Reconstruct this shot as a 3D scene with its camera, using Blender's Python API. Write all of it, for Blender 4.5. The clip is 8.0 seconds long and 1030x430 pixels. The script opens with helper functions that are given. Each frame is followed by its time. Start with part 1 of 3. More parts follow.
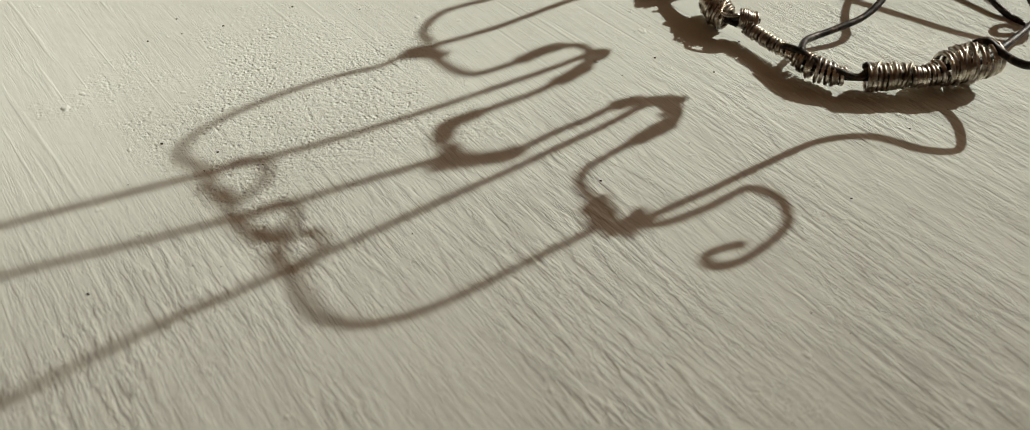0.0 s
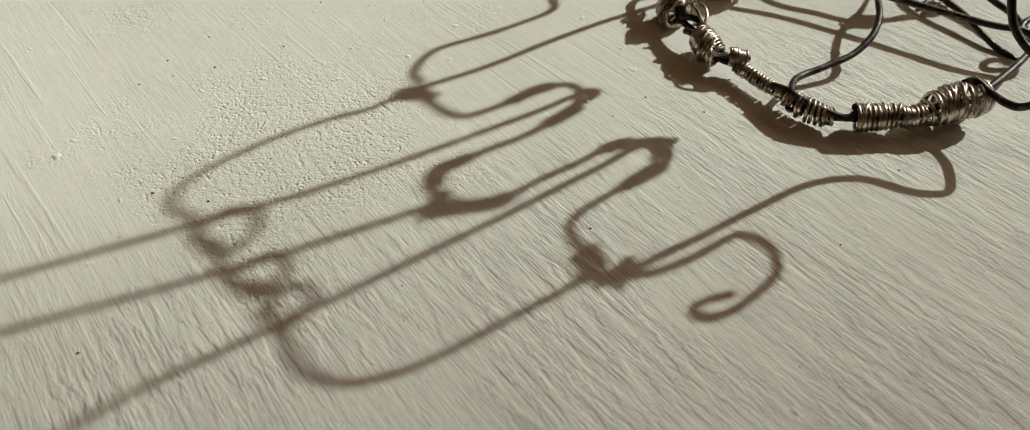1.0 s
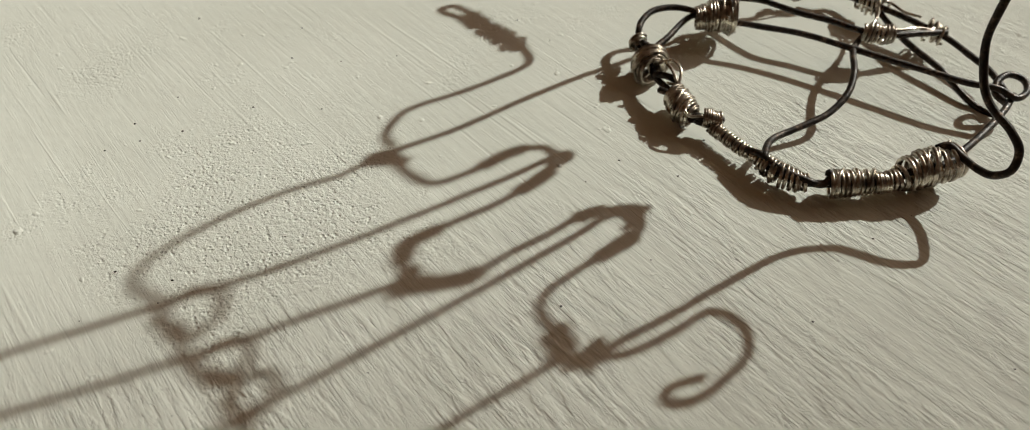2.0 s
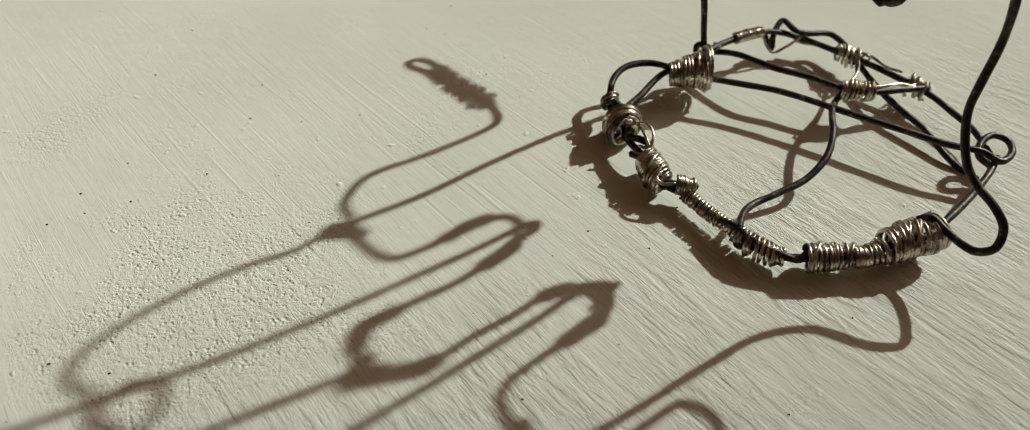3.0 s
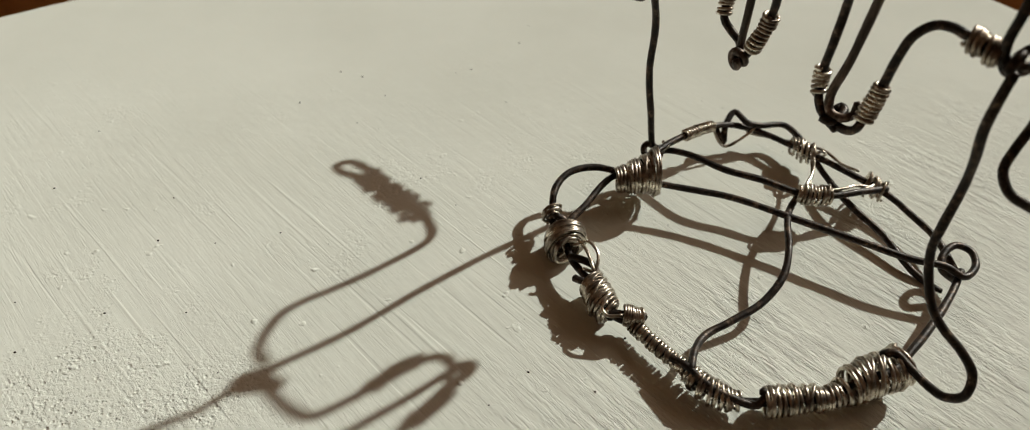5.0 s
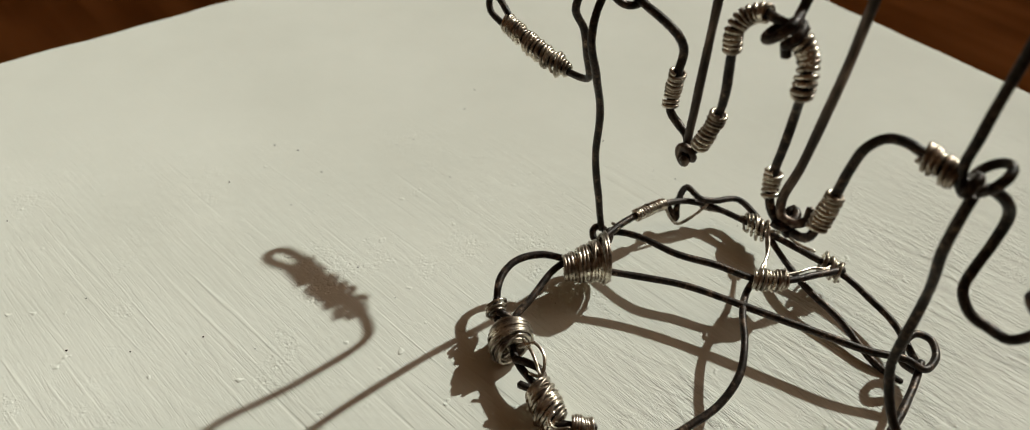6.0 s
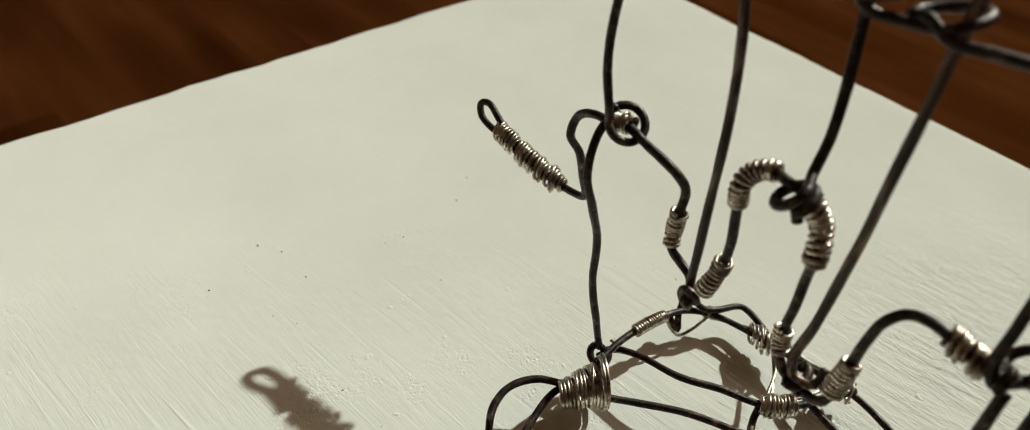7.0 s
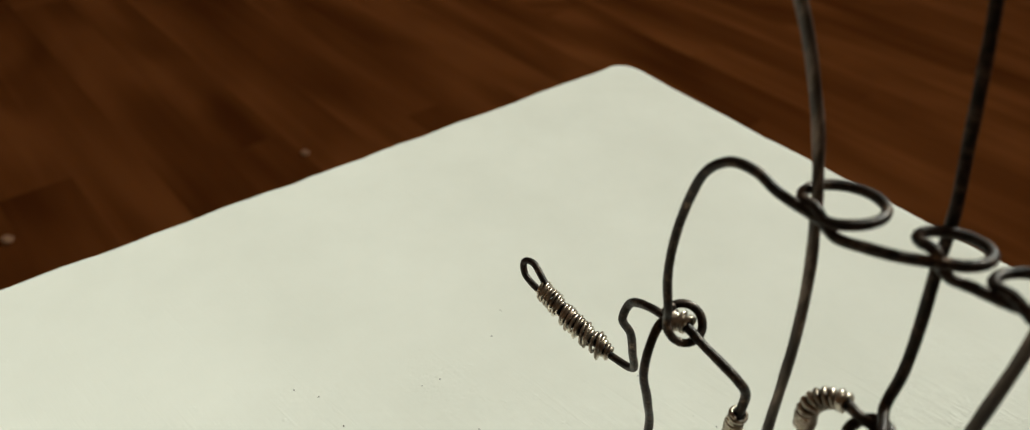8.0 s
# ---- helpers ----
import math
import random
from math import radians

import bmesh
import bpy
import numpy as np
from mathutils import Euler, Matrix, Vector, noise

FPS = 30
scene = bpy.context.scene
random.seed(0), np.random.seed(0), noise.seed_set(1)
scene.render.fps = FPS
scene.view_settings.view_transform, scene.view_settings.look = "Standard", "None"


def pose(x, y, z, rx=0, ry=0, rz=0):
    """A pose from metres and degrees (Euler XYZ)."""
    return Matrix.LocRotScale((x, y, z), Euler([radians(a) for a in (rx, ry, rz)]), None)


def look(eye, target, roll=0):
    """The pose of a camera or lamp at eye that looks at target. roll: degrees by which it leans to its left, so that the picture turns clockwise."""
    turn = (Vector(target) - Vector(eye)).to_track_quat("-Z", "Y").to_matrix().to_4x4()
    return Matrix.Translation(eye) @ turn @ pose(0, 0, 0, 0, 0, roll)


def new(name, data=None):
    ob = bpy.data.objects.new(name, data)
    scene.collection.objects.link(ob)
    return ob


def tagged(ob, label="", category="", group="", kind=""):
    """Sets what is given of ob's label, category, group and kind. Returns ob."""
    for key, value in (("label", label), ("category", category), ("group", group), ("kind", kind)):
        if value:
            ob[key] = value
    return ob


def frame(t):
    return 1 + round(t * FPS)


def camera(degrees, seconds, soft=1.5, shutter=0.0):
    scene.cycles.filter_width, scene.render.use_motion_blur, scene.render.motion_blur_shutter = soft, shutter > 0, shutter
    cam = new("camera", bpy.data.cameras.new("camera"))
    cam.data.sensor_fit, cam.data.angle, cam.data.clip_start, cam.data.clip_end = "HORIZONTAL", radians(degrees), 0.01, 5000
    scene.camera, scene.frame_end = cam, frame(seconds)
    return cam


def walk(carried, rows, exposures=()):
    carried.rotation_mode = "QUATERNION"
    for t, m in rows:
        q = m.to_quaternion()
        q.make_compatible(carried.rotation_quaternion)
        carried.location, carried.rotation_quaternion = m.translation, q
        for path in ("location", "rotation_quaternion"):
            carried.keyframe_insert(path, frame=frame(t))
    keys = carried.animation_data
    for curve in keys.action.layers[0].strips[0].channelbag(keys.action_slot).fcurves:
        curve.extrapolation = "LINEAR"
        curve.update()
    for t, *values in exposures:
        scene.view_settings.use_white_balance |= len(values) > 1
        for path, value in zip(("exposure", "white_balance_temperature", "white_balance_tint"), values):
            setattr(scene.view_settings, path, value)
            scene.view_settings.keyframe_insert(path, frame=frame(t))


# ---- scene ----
cam = camera(69.3, 8.0, soft=1.0)
PATH = [
    (0, (-0.09336, -0.18005, 0.10660), (-0.08736, -0.04235, -0.03832), 1.9),
    (0.5, (-0.09134, -0.17598, 0.11091), (-0.08551, -0.03817, -0.03391), 1.6),
    (1, (-0.09126, -0.17324, 0.11362), (-0.08526, -0.03535, -0.03112), 1.5),
    (2.3, (-0.08297, -0.15562, 0.12473), (-0.07438, -0.01718, -0.01936), 1.8),
    (2.5, (-0.08048, -0.15225, 0.12516), (-0.07200, -0.01278, -0.01793), 1.7),
    (3, (-0.07896, -0.14448, 0.12749), (-0.06900, -0.00433, -0.01484), 1.9),
    (3.5, (-0.07642, -0.13944, 0.12905), (-0.06482, 0.00129, -0.01258), 2.2),
    (4, (-0.07497, -0.13155, 0.13001), (-0.06210, 0.00957, -0.01113), 2.3),
    (4.5, (-0.07376, -0.12369, 0.13097), (-0.05879, 0.01793, -0.00946), 2.8),
    (4.7, (-0.07220, -0.12030, 0.13323), (-0.05589, 0.02154, -0.00683), 3.0),
    (5.8, (-0.06350, -0.09857, 0.14145), (-0.03691, 0.04322, 0.00293), 3.8),
    (6, (-0.06187, -0.09450, 0.14297), (-0.03389, 0.04886, 0.00635), 4.3),
    (6.5, (-0.05593, -0.08377, 0.14756), (-0.02778, 0.06088, 0.01234), 4.0),
    (7, (-0.05794, -0.07098, 0.15499), (-0.02909, 0.07524, 0.02161), 4.1),
    (7.5, (-0.06330, -0.05994, 0.16541), (-0.03470, 0.09094, 0.03728), 4.1),
    (8, (-0.06593, -0.05083, 0.17634), (-0.03778, 0.10326, 0.05199), 3.7),
]
walk(cam, [(t, look(eye, target, roll)) for t, eye, target, roll in PATH], exposures=[(0.0, 0.03, 6500, 10), (1.2, -0.02, 6500, 10), (2.5, -0.08, 6500, 10), (4.5, -0.08, 6500, 10), (6.5, 0.03, 6450, 8), (8.0, 0.22, 6350, 5)])

cam.data.dof.use_dof = True
cam.data.dof.focus_distance = 0.170
cam.data.dof.aperture_fstop = 15.0

# ---- light ----
SUN = Vector((1.235, 0.827, 1.0)).normalized()
world = bpy.data.worlds.new("world")
scene.world = world
world.use_nodes = True
wn = world.node_tree.nodes
sky = wn.new("ShaderNodeTexSky")
sky.sky_type = "NISHITA"
sky.sun_disc = False
sky.sun_elevation = math.asin(SUN.z)
sky.sun_rotation = math.atan2(SUN.x, SUN.y)
wn["Background"].inputs["Strength"].default_value = 0.10
world.node_tree.links.new(sky.outputs[0], wn["Background"].inputs["Color"])

sun_data = bpy.data.lights.new("sun", "SUN")
sun_data.energy = 4.3
sun_data.angle = radians(0.9)
sun_data.color = (0.945, 1.0, 0.930)
sun = new("sun", sun_data)
sun.matrix_world = look(SUN * 5, (0, 0, 0))

# added warm fill lamp at the assumed window, where the sun comes through
win_data = bpy.data.lights.new("window_fill", "AREA")
win_data.shape = "RECTANGLE"
win_data.size, win_data.size_y = 1.9, 1.0
win_data.energy = 18.0
win_data.color = (1.0, 0.78, 0.60)
fill_light = new("window_fill", win_data)
fill_light.matrix_world = look((1.95, 1.0, 1.68), (0, 1.0, 1.68))


# ---- materials ----
def material(name, rough=0.5, metal=0.0):
    m = bpy.data.materials.new(name)
    m.use_nodes = True
    b = m.node_tree.nodes["Principled BSDF"]
    b.inputs["Roughness"].default_value = rough
    b.inputs["Metallic"].default_value = metal
    return m, m.node_tree.nodes, m.node_tree.links, b


def coords(n, l, scale=(1, 1, 1), turn=0.0, kind="Object"):
    c = n.new("ShaderNodeTexCoord")
    r = n.new("ShaderNodeMapping")
    r.inputs["Rotation"].default_value = (0, 0, radians(turn))
    s = n.new("ShaderNodeMapping")
    s.inputs["Scale"].default_value = scale
    l.new(c.outputs[kind], r.inputs["Vector"])
    l.new(r.outputs[0], s.inputs["Vector"])
    return s.outputs[0]


def noise_tex(n, l, vec, scale, detail=4.0, rough=0.55, distortion=0.0):
    t = n.new("ShaderNodeTexNoise")
    t.inputs["Scale"].default_value = scale
    t.inputs["Detail"].default_value = detail
    t.inputs["Roughness"].default_value = rough
    t.inputs["Distortion"].default_value = distortion
    l.new(vec, t.inputs["Vector"])
    return t.outputs["Fac"]


def ramp(n, l, fac, stops):
    r = n.new("ShaderNodeValToRGB")
    e = r.color_ramp.elements
    while len(e) < len(stops):
        e.new(0.5)
    for k, (p, c) in enumerate(stops):
        e[k].position, e[k].color = p, (*c, 1) if len(c) == 3 else c
    l.new(fac, r.inputs["Fac"])
    return r.outputs["Color"]


def maths(n, l, op, a, b):
    m = n.new("ShaderNodeMath")
    m.operation = op
    for k, v in enumerate((a, b)):
        if isinstance(v, (int, float)):
            m.inputs[k].default_value = v
        else:
            l.new(v, m.inputs[k])
    return m.outputs[0]


def bump(n, l, b, height, distance, strength=1.0):
    m = n.new("ShaderNodeBump")
    m.inputs["Strength"].default_value = strength
    m.inputs["Distance"].default_value = distance
    l.new(height, m.inputs["Height"])
    l.new(m.outputs[0], b.inputs["Normal"])


def grey(v):
    return (v, v, v)


def painted_board():
    """Off-white paint with long brush furrows, patches of pits, scratches and small lumps."""
    m, n, l, b = material("brushed_white_paint", 0.9)
    b.inputs["Specular IOR Level"].default_value = 0.1
    b.inputs["Diffuse Roughness"].default_value = 0.25
    turn = 53.0
    mul = lambda a, c: maths(n, l, "MULTIPLY", a, c)
    add = lambda a, c: maths(n, l, "ADD", a, c)

    def span(value, lo, hi, a, z):
        r = n.new("ShaderNodeMapRange")
        r.interpolation_type = "SMOOTHSTEP"
        for k, v in enumerate((lo, hi, a, z)):
            r.inputs[k + 1].default_value = v
        l.new(value, r.inputs[0])
        return r.outputs[0]

    plain = coords(n, l)
    lumps = noise_tex(n, l, plain, 60, 3.0, 0.5)
    cloud = noise_tex(n, l, coords(n, l, (16, 34, 1), turn), 1.0, 3.0, 0.55)
    ruffle = noise_tex(n, l, plain, 34, 3.0, 0.6)
    place = n.new("ShaderNodeSeparateXYZ")
    l.new(plain, place.inputs[0])
    # the brush dragged hardest over the near side that the sculpture stands on
    side = add(mul(place.outputs["X"], 0.6), mul(place.outputs["Y"], -1.0))
    side = add(side, mul(maths(n, l, "SUBTRACT", ruffle, 0.5), 0.07))
    dragged = span(side, -0.035, 0.035, 0.0, 1.0)
    # furrows: narrow broken grooves, and wider soft ridges
    fine = noise_tex(n, l, coords(n, l, (60, 2100, 1), turn), 1.0, 3.0, 0.6, 0.08)
    finer = noise_tex(n, l, coords(n, l, (170, 2300, 1), turn), 1.0, 3.0, 0.6, 0.1)
    broad = noise_tex(n, l, coords(n, l, (22, 300, 1), turn), 1.0, 3.0, 0.6, 0.3)
    groove = ramp(n, l, fine, [(0.38, grey(0)), (0.44, grey(1))])
    hair = ramp(n, l, finer, [(0.34, grey(0)), (0.44, grey(1))])
    deep = mul(span(cloud, 0.34, 0.60, 0.25, 1.0), add(mul(dragged, 0.86), 0.14))
    broken = span(noise_tex(n, l, coords(n, l, (110, 420, 1), turn), 1.0, 3.0, 0.6), 0.40, 0.58, 0.2, 1.0)
    h = mul(add(mul(groove, broken), mul(hair, 0.5)), mul(deep, 0.80))
    h = add(h, mul(broad, 0.36))
    # a few long scratches and ridges on the smoother side
    scratch = noise_tex(n, l, coords(n, l, (14, 420, 1), turn - 3), 1.0, 2.0, 0.5, 0.25)
    ridge_mask = maths(n, l, "SUBTRACT", 1.0, dragged)
    h = add(h, mul(ramp(n, l, scratch, [(0.62, grey(0)), (0.72, grey(1))]), mul(ridge_mask, 0.20)))
    h = add(h, mul(ramp(n, l, scratch, [(0.28, grey(0)), (0.37, grey(1))]), mul(ridge_mask, 0.20)))
    # stippled patches where the roller lifted the paint
    cells = n.new("ShaderNodeTexVoronoi")
    cells.inputs["Scale"].default_value = 820
    l.new(plain, cells.inputs["Vector"])
    keep = ramp(n, l, noise_tex(n, l, plain, 420, 2.0, 0.5), [(0.40, grey(0)), (0.56, grey(1))])
    patch = span(noise_tex(n, l, coords(n, l, (1, 1, 1), 20), 26, 4.0, 0.65), 0.53, 0.66, 0.0, 0.7)
    near = n.new("ShaderNodeVectorMath")
    near.operation = "DISTANCE"
    l.new(plain, near.inputs[0])
    near.inputs[1].default_value = (-0.133, -0.043, 0.0)
    ragged = add(near.outputs["Value"], mul(maths(n, l, "SUBTRACT", ruffle, 0.5), 0.09))
    patch = maths(n, l, "MAXIMUM", patch, span(ragged, 0.018, 0.042, 1.0, 0.0))
    hole = span(cells.outputs["Distance"], 0.14, 0.42, 1.0, 0.0)
    hole = mul(mul(hole, keep), mul(patch, add(mul(ridge_mask, 0.5), 0.4)))
    h = add(h, mul(hole, -0.75))
    crust = ramp(n, l, noise_tex(n, l, plain, 700, 3.0, 0.6), [(0.42, grey(0)), (0.55, grey(1))])
    h = add(h, mul(crust, mul(patch, 0.30)))
    grain = noise_tex(n, l, plain, 900, 3.0, 0.6)
    h = add(h, mul(grain, add(mul(patch, 0.18), 0.07)))
    blister = ramp(n, l, noise_tex(n, l, plain, 210, 2.0, 0.5), [(0.70, grey(0)), (0.80, grey(1))])
    h = add(h, mul(blister, 1.0))
    h = add(h, mul(lumps, 1.3))
    back = span(add(place.outputs["Y"], mul(maths(n, l, "SUBTRACT", lumps, 0.5), 0.10)), 0.0, 0.10, 1.0, 0.10)
    bump(n, l, b, mul(h, back), 0.00034, 1.0)
    tone = noise_tex(n, l, plain, 18, 4.0, 0.6)
    stain = noise_tex(n, l, coords(n, l, (55, 120, 1), turn), 1.0, 5.0, 0.7)
    mix = n.new("ShaderNodeMix")
    mix.data_type = "RGBA"
    l.new(mul(span(stain, 0.52, 0.72, 0.0, 0.55), dragged), mix.inputs["Factor"])
    l.new(ramp(n, l, tone, [(0.3, (0.665, 0.66, 0.59)), (0.7, (0.73, 0.725, 0.655))]), mix.inputs["A"])
    mix.inputs["B"].default_value = (0.56, 0.54, 0.49, 1)
    l.new(mix.outputs["Result"], b.inputs["Base Color"])
    return m


def dark_wire():
    """Nearly black annealed wire, finely mottled, with brown worn specks."""
    m, n, l, b = material("dark_annealed_wire", 0.4, 0.4)
    b.inputs["Specular IOR Level"].default_value = 0.3
    v = noise_tex(n, l, coords(n, l), 900, 4.0, 0.65)
    w = noise_tex(n, l, coords(n, l), 420, 5.0, 0.7)
    l.new(ramp(n, l, w, [(0.34, (0.007, 0.0048, 0.0036)), (0.50, (0.020, 0.0130, 0.0092)), (0.60, (0.058, 0.038, 0.026)), (0.70, (0.20, 0.138, 0.095))]), b.inputs["Base Color"])
    l.new(ramp(n, l, v, [(0.3, grey(0.30)), (0.7, grey(0.62))]), b.inputs["Roughness"])
    bump(n, l, b, v, 0.00018, 0.8)
    return m


def silver_wire():
    m, n, l, b = material("tarnished_silver_wire", 0.28, 1.0)
    v = noise_tex(n, l, coords(n, l, (1, 1, 1)), 260, 4.0, 0.6)
    l.new(ramp(n, l, v, [(0.32, (0.085, 0.064, 0.048)), (0.46, (0.31, 0.262, 0.21)), (0.60, (0.66, 0.60, 0.51)), (0.72, (0.80, 0.75, 0.66))]), b.inputs["Base Color"])
    l.new(ramp(n, l, v, [(0.3, grey(0.42)), (0.7, grey(0.22))]), b.inputs["Roughness"])
    return m


def dark_wood():
    m, n, l, b = material("dark_varnished_wood", 0.7)
    b.inputs["Specular IOR Level"].default_value = 0.0
    info = n.new("ShaderNodeObjectInfo")

    def own(scale):
        """Coordinates that start elsewhere on every plank."""
        a = n.new("ShaderNodeVectorMath")
        l.new(coords(n, l, scale), a.inputs[0])
        l.new(maths(n, l, "MULTIPLY", info.outputs["Random"], 91.0), a.inputs[1])
        return a.outputs[0]

    grain = noise_tex(n, l, own((1.6, 30, 30)), 1.0, 4.0, 0.5, 0.4)
    patch = noise_tex(n, l, own((1.6, 6, 6)), 1.0, 2.0, 0.5, 0.6)
    mix = maths(n, l, "ADD", maths(n, l, "MULTIPLY", grain, 0.22), maths(n, l, "MULTIPLY", patch, 0.78))
    mix = maths(n, l, "ADD", mix, maths(n, l, "MULTIPLY", maths(n, l, "SUBTRACT", info.outputs["Random"], 0.5), 0.012))
    l.new(ramp(n, l, mix, [(0.34, (0.120, 0.045, 0.0125)), (0.5, (0.205, 0.084, 0.026)), (0.66, (0.32, 0.140, 0.048))]), b.inputs["Base Color"])
    bump(n, l, b, grain, 0.0006, 0.4)
    return m


def plaster():
    m, n, l, b = material("warm_plaster", 0.8)
    v = noise_tex(n, l, coords(n, l), 6, 5.0, 0.6)
    l.new(ramp(n, l, v, [(0.3, (0.50, 0.40, 0.29)), (0.7, (0.58, 0.47, 0.35))]), b.inputs["Base Color"])
    bump(n, l, b, v, 0.003, 0.3)
    return m


def rod_wire():
    """Lighter, streaked wire with worn and rusty patches."""
    m, n, l, b = material("weathered_wire", 0.5, 0.45)
    w = noise_tex(n, l, coords(n, l, (420, 420, 70)), 1.0, 4.0, 0.65)
    l.new(ramp(n, l, w, [(0.34, (0.022, 0.015, 0.011)), (0.5, (0.070, 0.049, 0.037)), (0.64, (0.24, 0.175, 0.135))]), b.inputs["Base Color"])
    bump(n, l, b, w, 0.00015, 0.6)
    return m


def spot_tan():
    m, n, l, b = material("tan_spot", 0.8)
    v = noise_tex(n, l, coords(n, l), 900, 3.0, 0.6)
    l.new(ramp(n, l, v, [(0.3, (0.60, 0.47, 0.36)), (0.7, (0.74, 0.60, 0.48))]), b.inputs["Base Color"])
    return m


RODWIRE, TAN_SPOT = rod_wire(), spot_tan()
PAINT, WIRE, SILVER, WOOD, PLASTER = painted_board(), dark_wire(), silver_wire(), dark_wood(), plaster()


# ---- mesh helpers ----
def part(name, bm, mat, parent=None, label="", smooth=True):
    me = bpy.data.meshes.new(name)
    bm.to_mesh(me)
    bm.free()
    me.materials.append(mat)
    if smooth:
        me.polygons.foreach_set("use_smooth", [True] * len(me.polygons))
    ob = new(name, me)
    if parent:
        ob.parent = parent
    if label:
        tagged(ob, label)
    return ob


def box(bm, lo, hi):
    vs = [bm.verts.new((x, y, z)) for x in (lo[0], hi[0]) for y in (lo[1], hi[1]) for z in (lo[2], hi[2])]
    for f in ((0, 1, 3, 2), (4, 6, 7, 5), (0, 4, 5, 1), (2, 3, 7, 6), (0, 2, 6, 4), (1, 5, 7, 3)):
        bm.faces.new([vs[k] for k in f])


def spline(points, step):
    """A centripetal Catmull-Rom curve through the points, in even steps."""
    p = [Vector(q) for q in points]
    p = [p[0] * 2 - p[1]] + p + [p[-1] * 2 - p[-2]]
    out = []
    for a, b, c, d in zip(p, p[1:], p[2:], p[3:]):
        t1 = max((b - a).length, 1e-6) ** 0.5
        t2 = t1 + max((c - b).length, 1e-6) ** 0.5
        t3 = t2 + max((d - c).length, 1e-6) ** 0.5
        k = max(2, int((c - b).length / step) + 1)
        for j in range(k):
            t = t1 + (t2 - t1) * j / k
            a1 = a * ((t1 - t) / t1) + b * (t / t1)
            a2 = b * ((t2 - t) / (t2 - t1)) + c * ((t - t1) / (t2 - t1))
            a3 = c * ((t3 - t) / (t3 - t2)) + d * ((t - t2) / (t3 - t2))
            b1 = a1 * ((t2 - t) / t2) + a2 * (t / t2)
            b2 = a2 * ((t3 - t) / (t3 - t1)) + a3 * ((t - t1) / (t3 - t1))
            out.append(b1 * ((t2 - t) / (t2 - t1)) + b2 * ((t - t1) / (t2 - t1)))
    out.append(p[-2])
    return out


def frames_along(line):
    """A tangent and two normals, carried along without twist."""
    out, n = [], None
    for k, p in enumerate(line):
        t = (line[min(k + 1, len(line) - 1)] - line[max(k - 1, 0)]).normalized()
        if n is None:
            n = t.orthogonal().normalized()
        n = (n - t * n.dot(t)).normalized()
        out.append((t, n, t.cross(n)))
    return out


def tube(bm, line, radius, sides=10, wobble=0.0):
    """A round wire along a line, with closed, slightly rounded ends."""
    rings = []
    fr = frames_along(line)
    for k, (p, (t, n, b)) in enumerate(zip(line, fr)):
        r = radius * (1 + wobble * noise.noise(p * 160))
        rings.append([bm.verts.new(p + r * (math.cos(a) * n + math.sin(a) * b)) for a in (2 * math.pi * s / sides for s in range(sides))])
    for a, b in zip(rings, rings[1:]):
        for s in range(sides):
            bm.faces.new((a[s], a[(s + 1) % sides], b[(s + 1) % sides], b[s]))
    for ring, p, t, sign in ((rings[0], line[0], fr[0][0], -1), (rings[-1], line[-1], fr[-1][0], 1)):
        tip = bm.verts.new(p + t * (sign * radius * 0.5))
        for s in range(sides):
            f = (ring[s], ring[(s + 1) % sides], tip)
            bm.faces.new(f if sign > 0 else f[::-1])


CM = 0.01
R_WIRE, R_FINE = 0.00091, 0.00042


def wire(name, points, parent, label="", radius=R_WIRE, kinks=0.012, mat=None):
    """A hand-bent thick wire; its points are centimetres."""
    line = spline([Vector(p) * CM for p in points], 0.0011)
    line = [p + 0.01 * kinks * noise.noise_vector(p * 110) for p in line]
    bm = bmesh.new()
    tube(bm, line, radius, 10, 0.10)
    ob = part(name, bm, mat or WIRE, parent, label)
    return ob, line


def stretch(line, a, b):
    """The part of a line between two fractions of its length."""
    far = [0.0]
    for p, q in zip(line, line[1:]):
        far.append(far[-1] + (q - p).length)
    return [p for p, f in zip(line, far) if a * far[-1] <= f <= b * far[-1]]


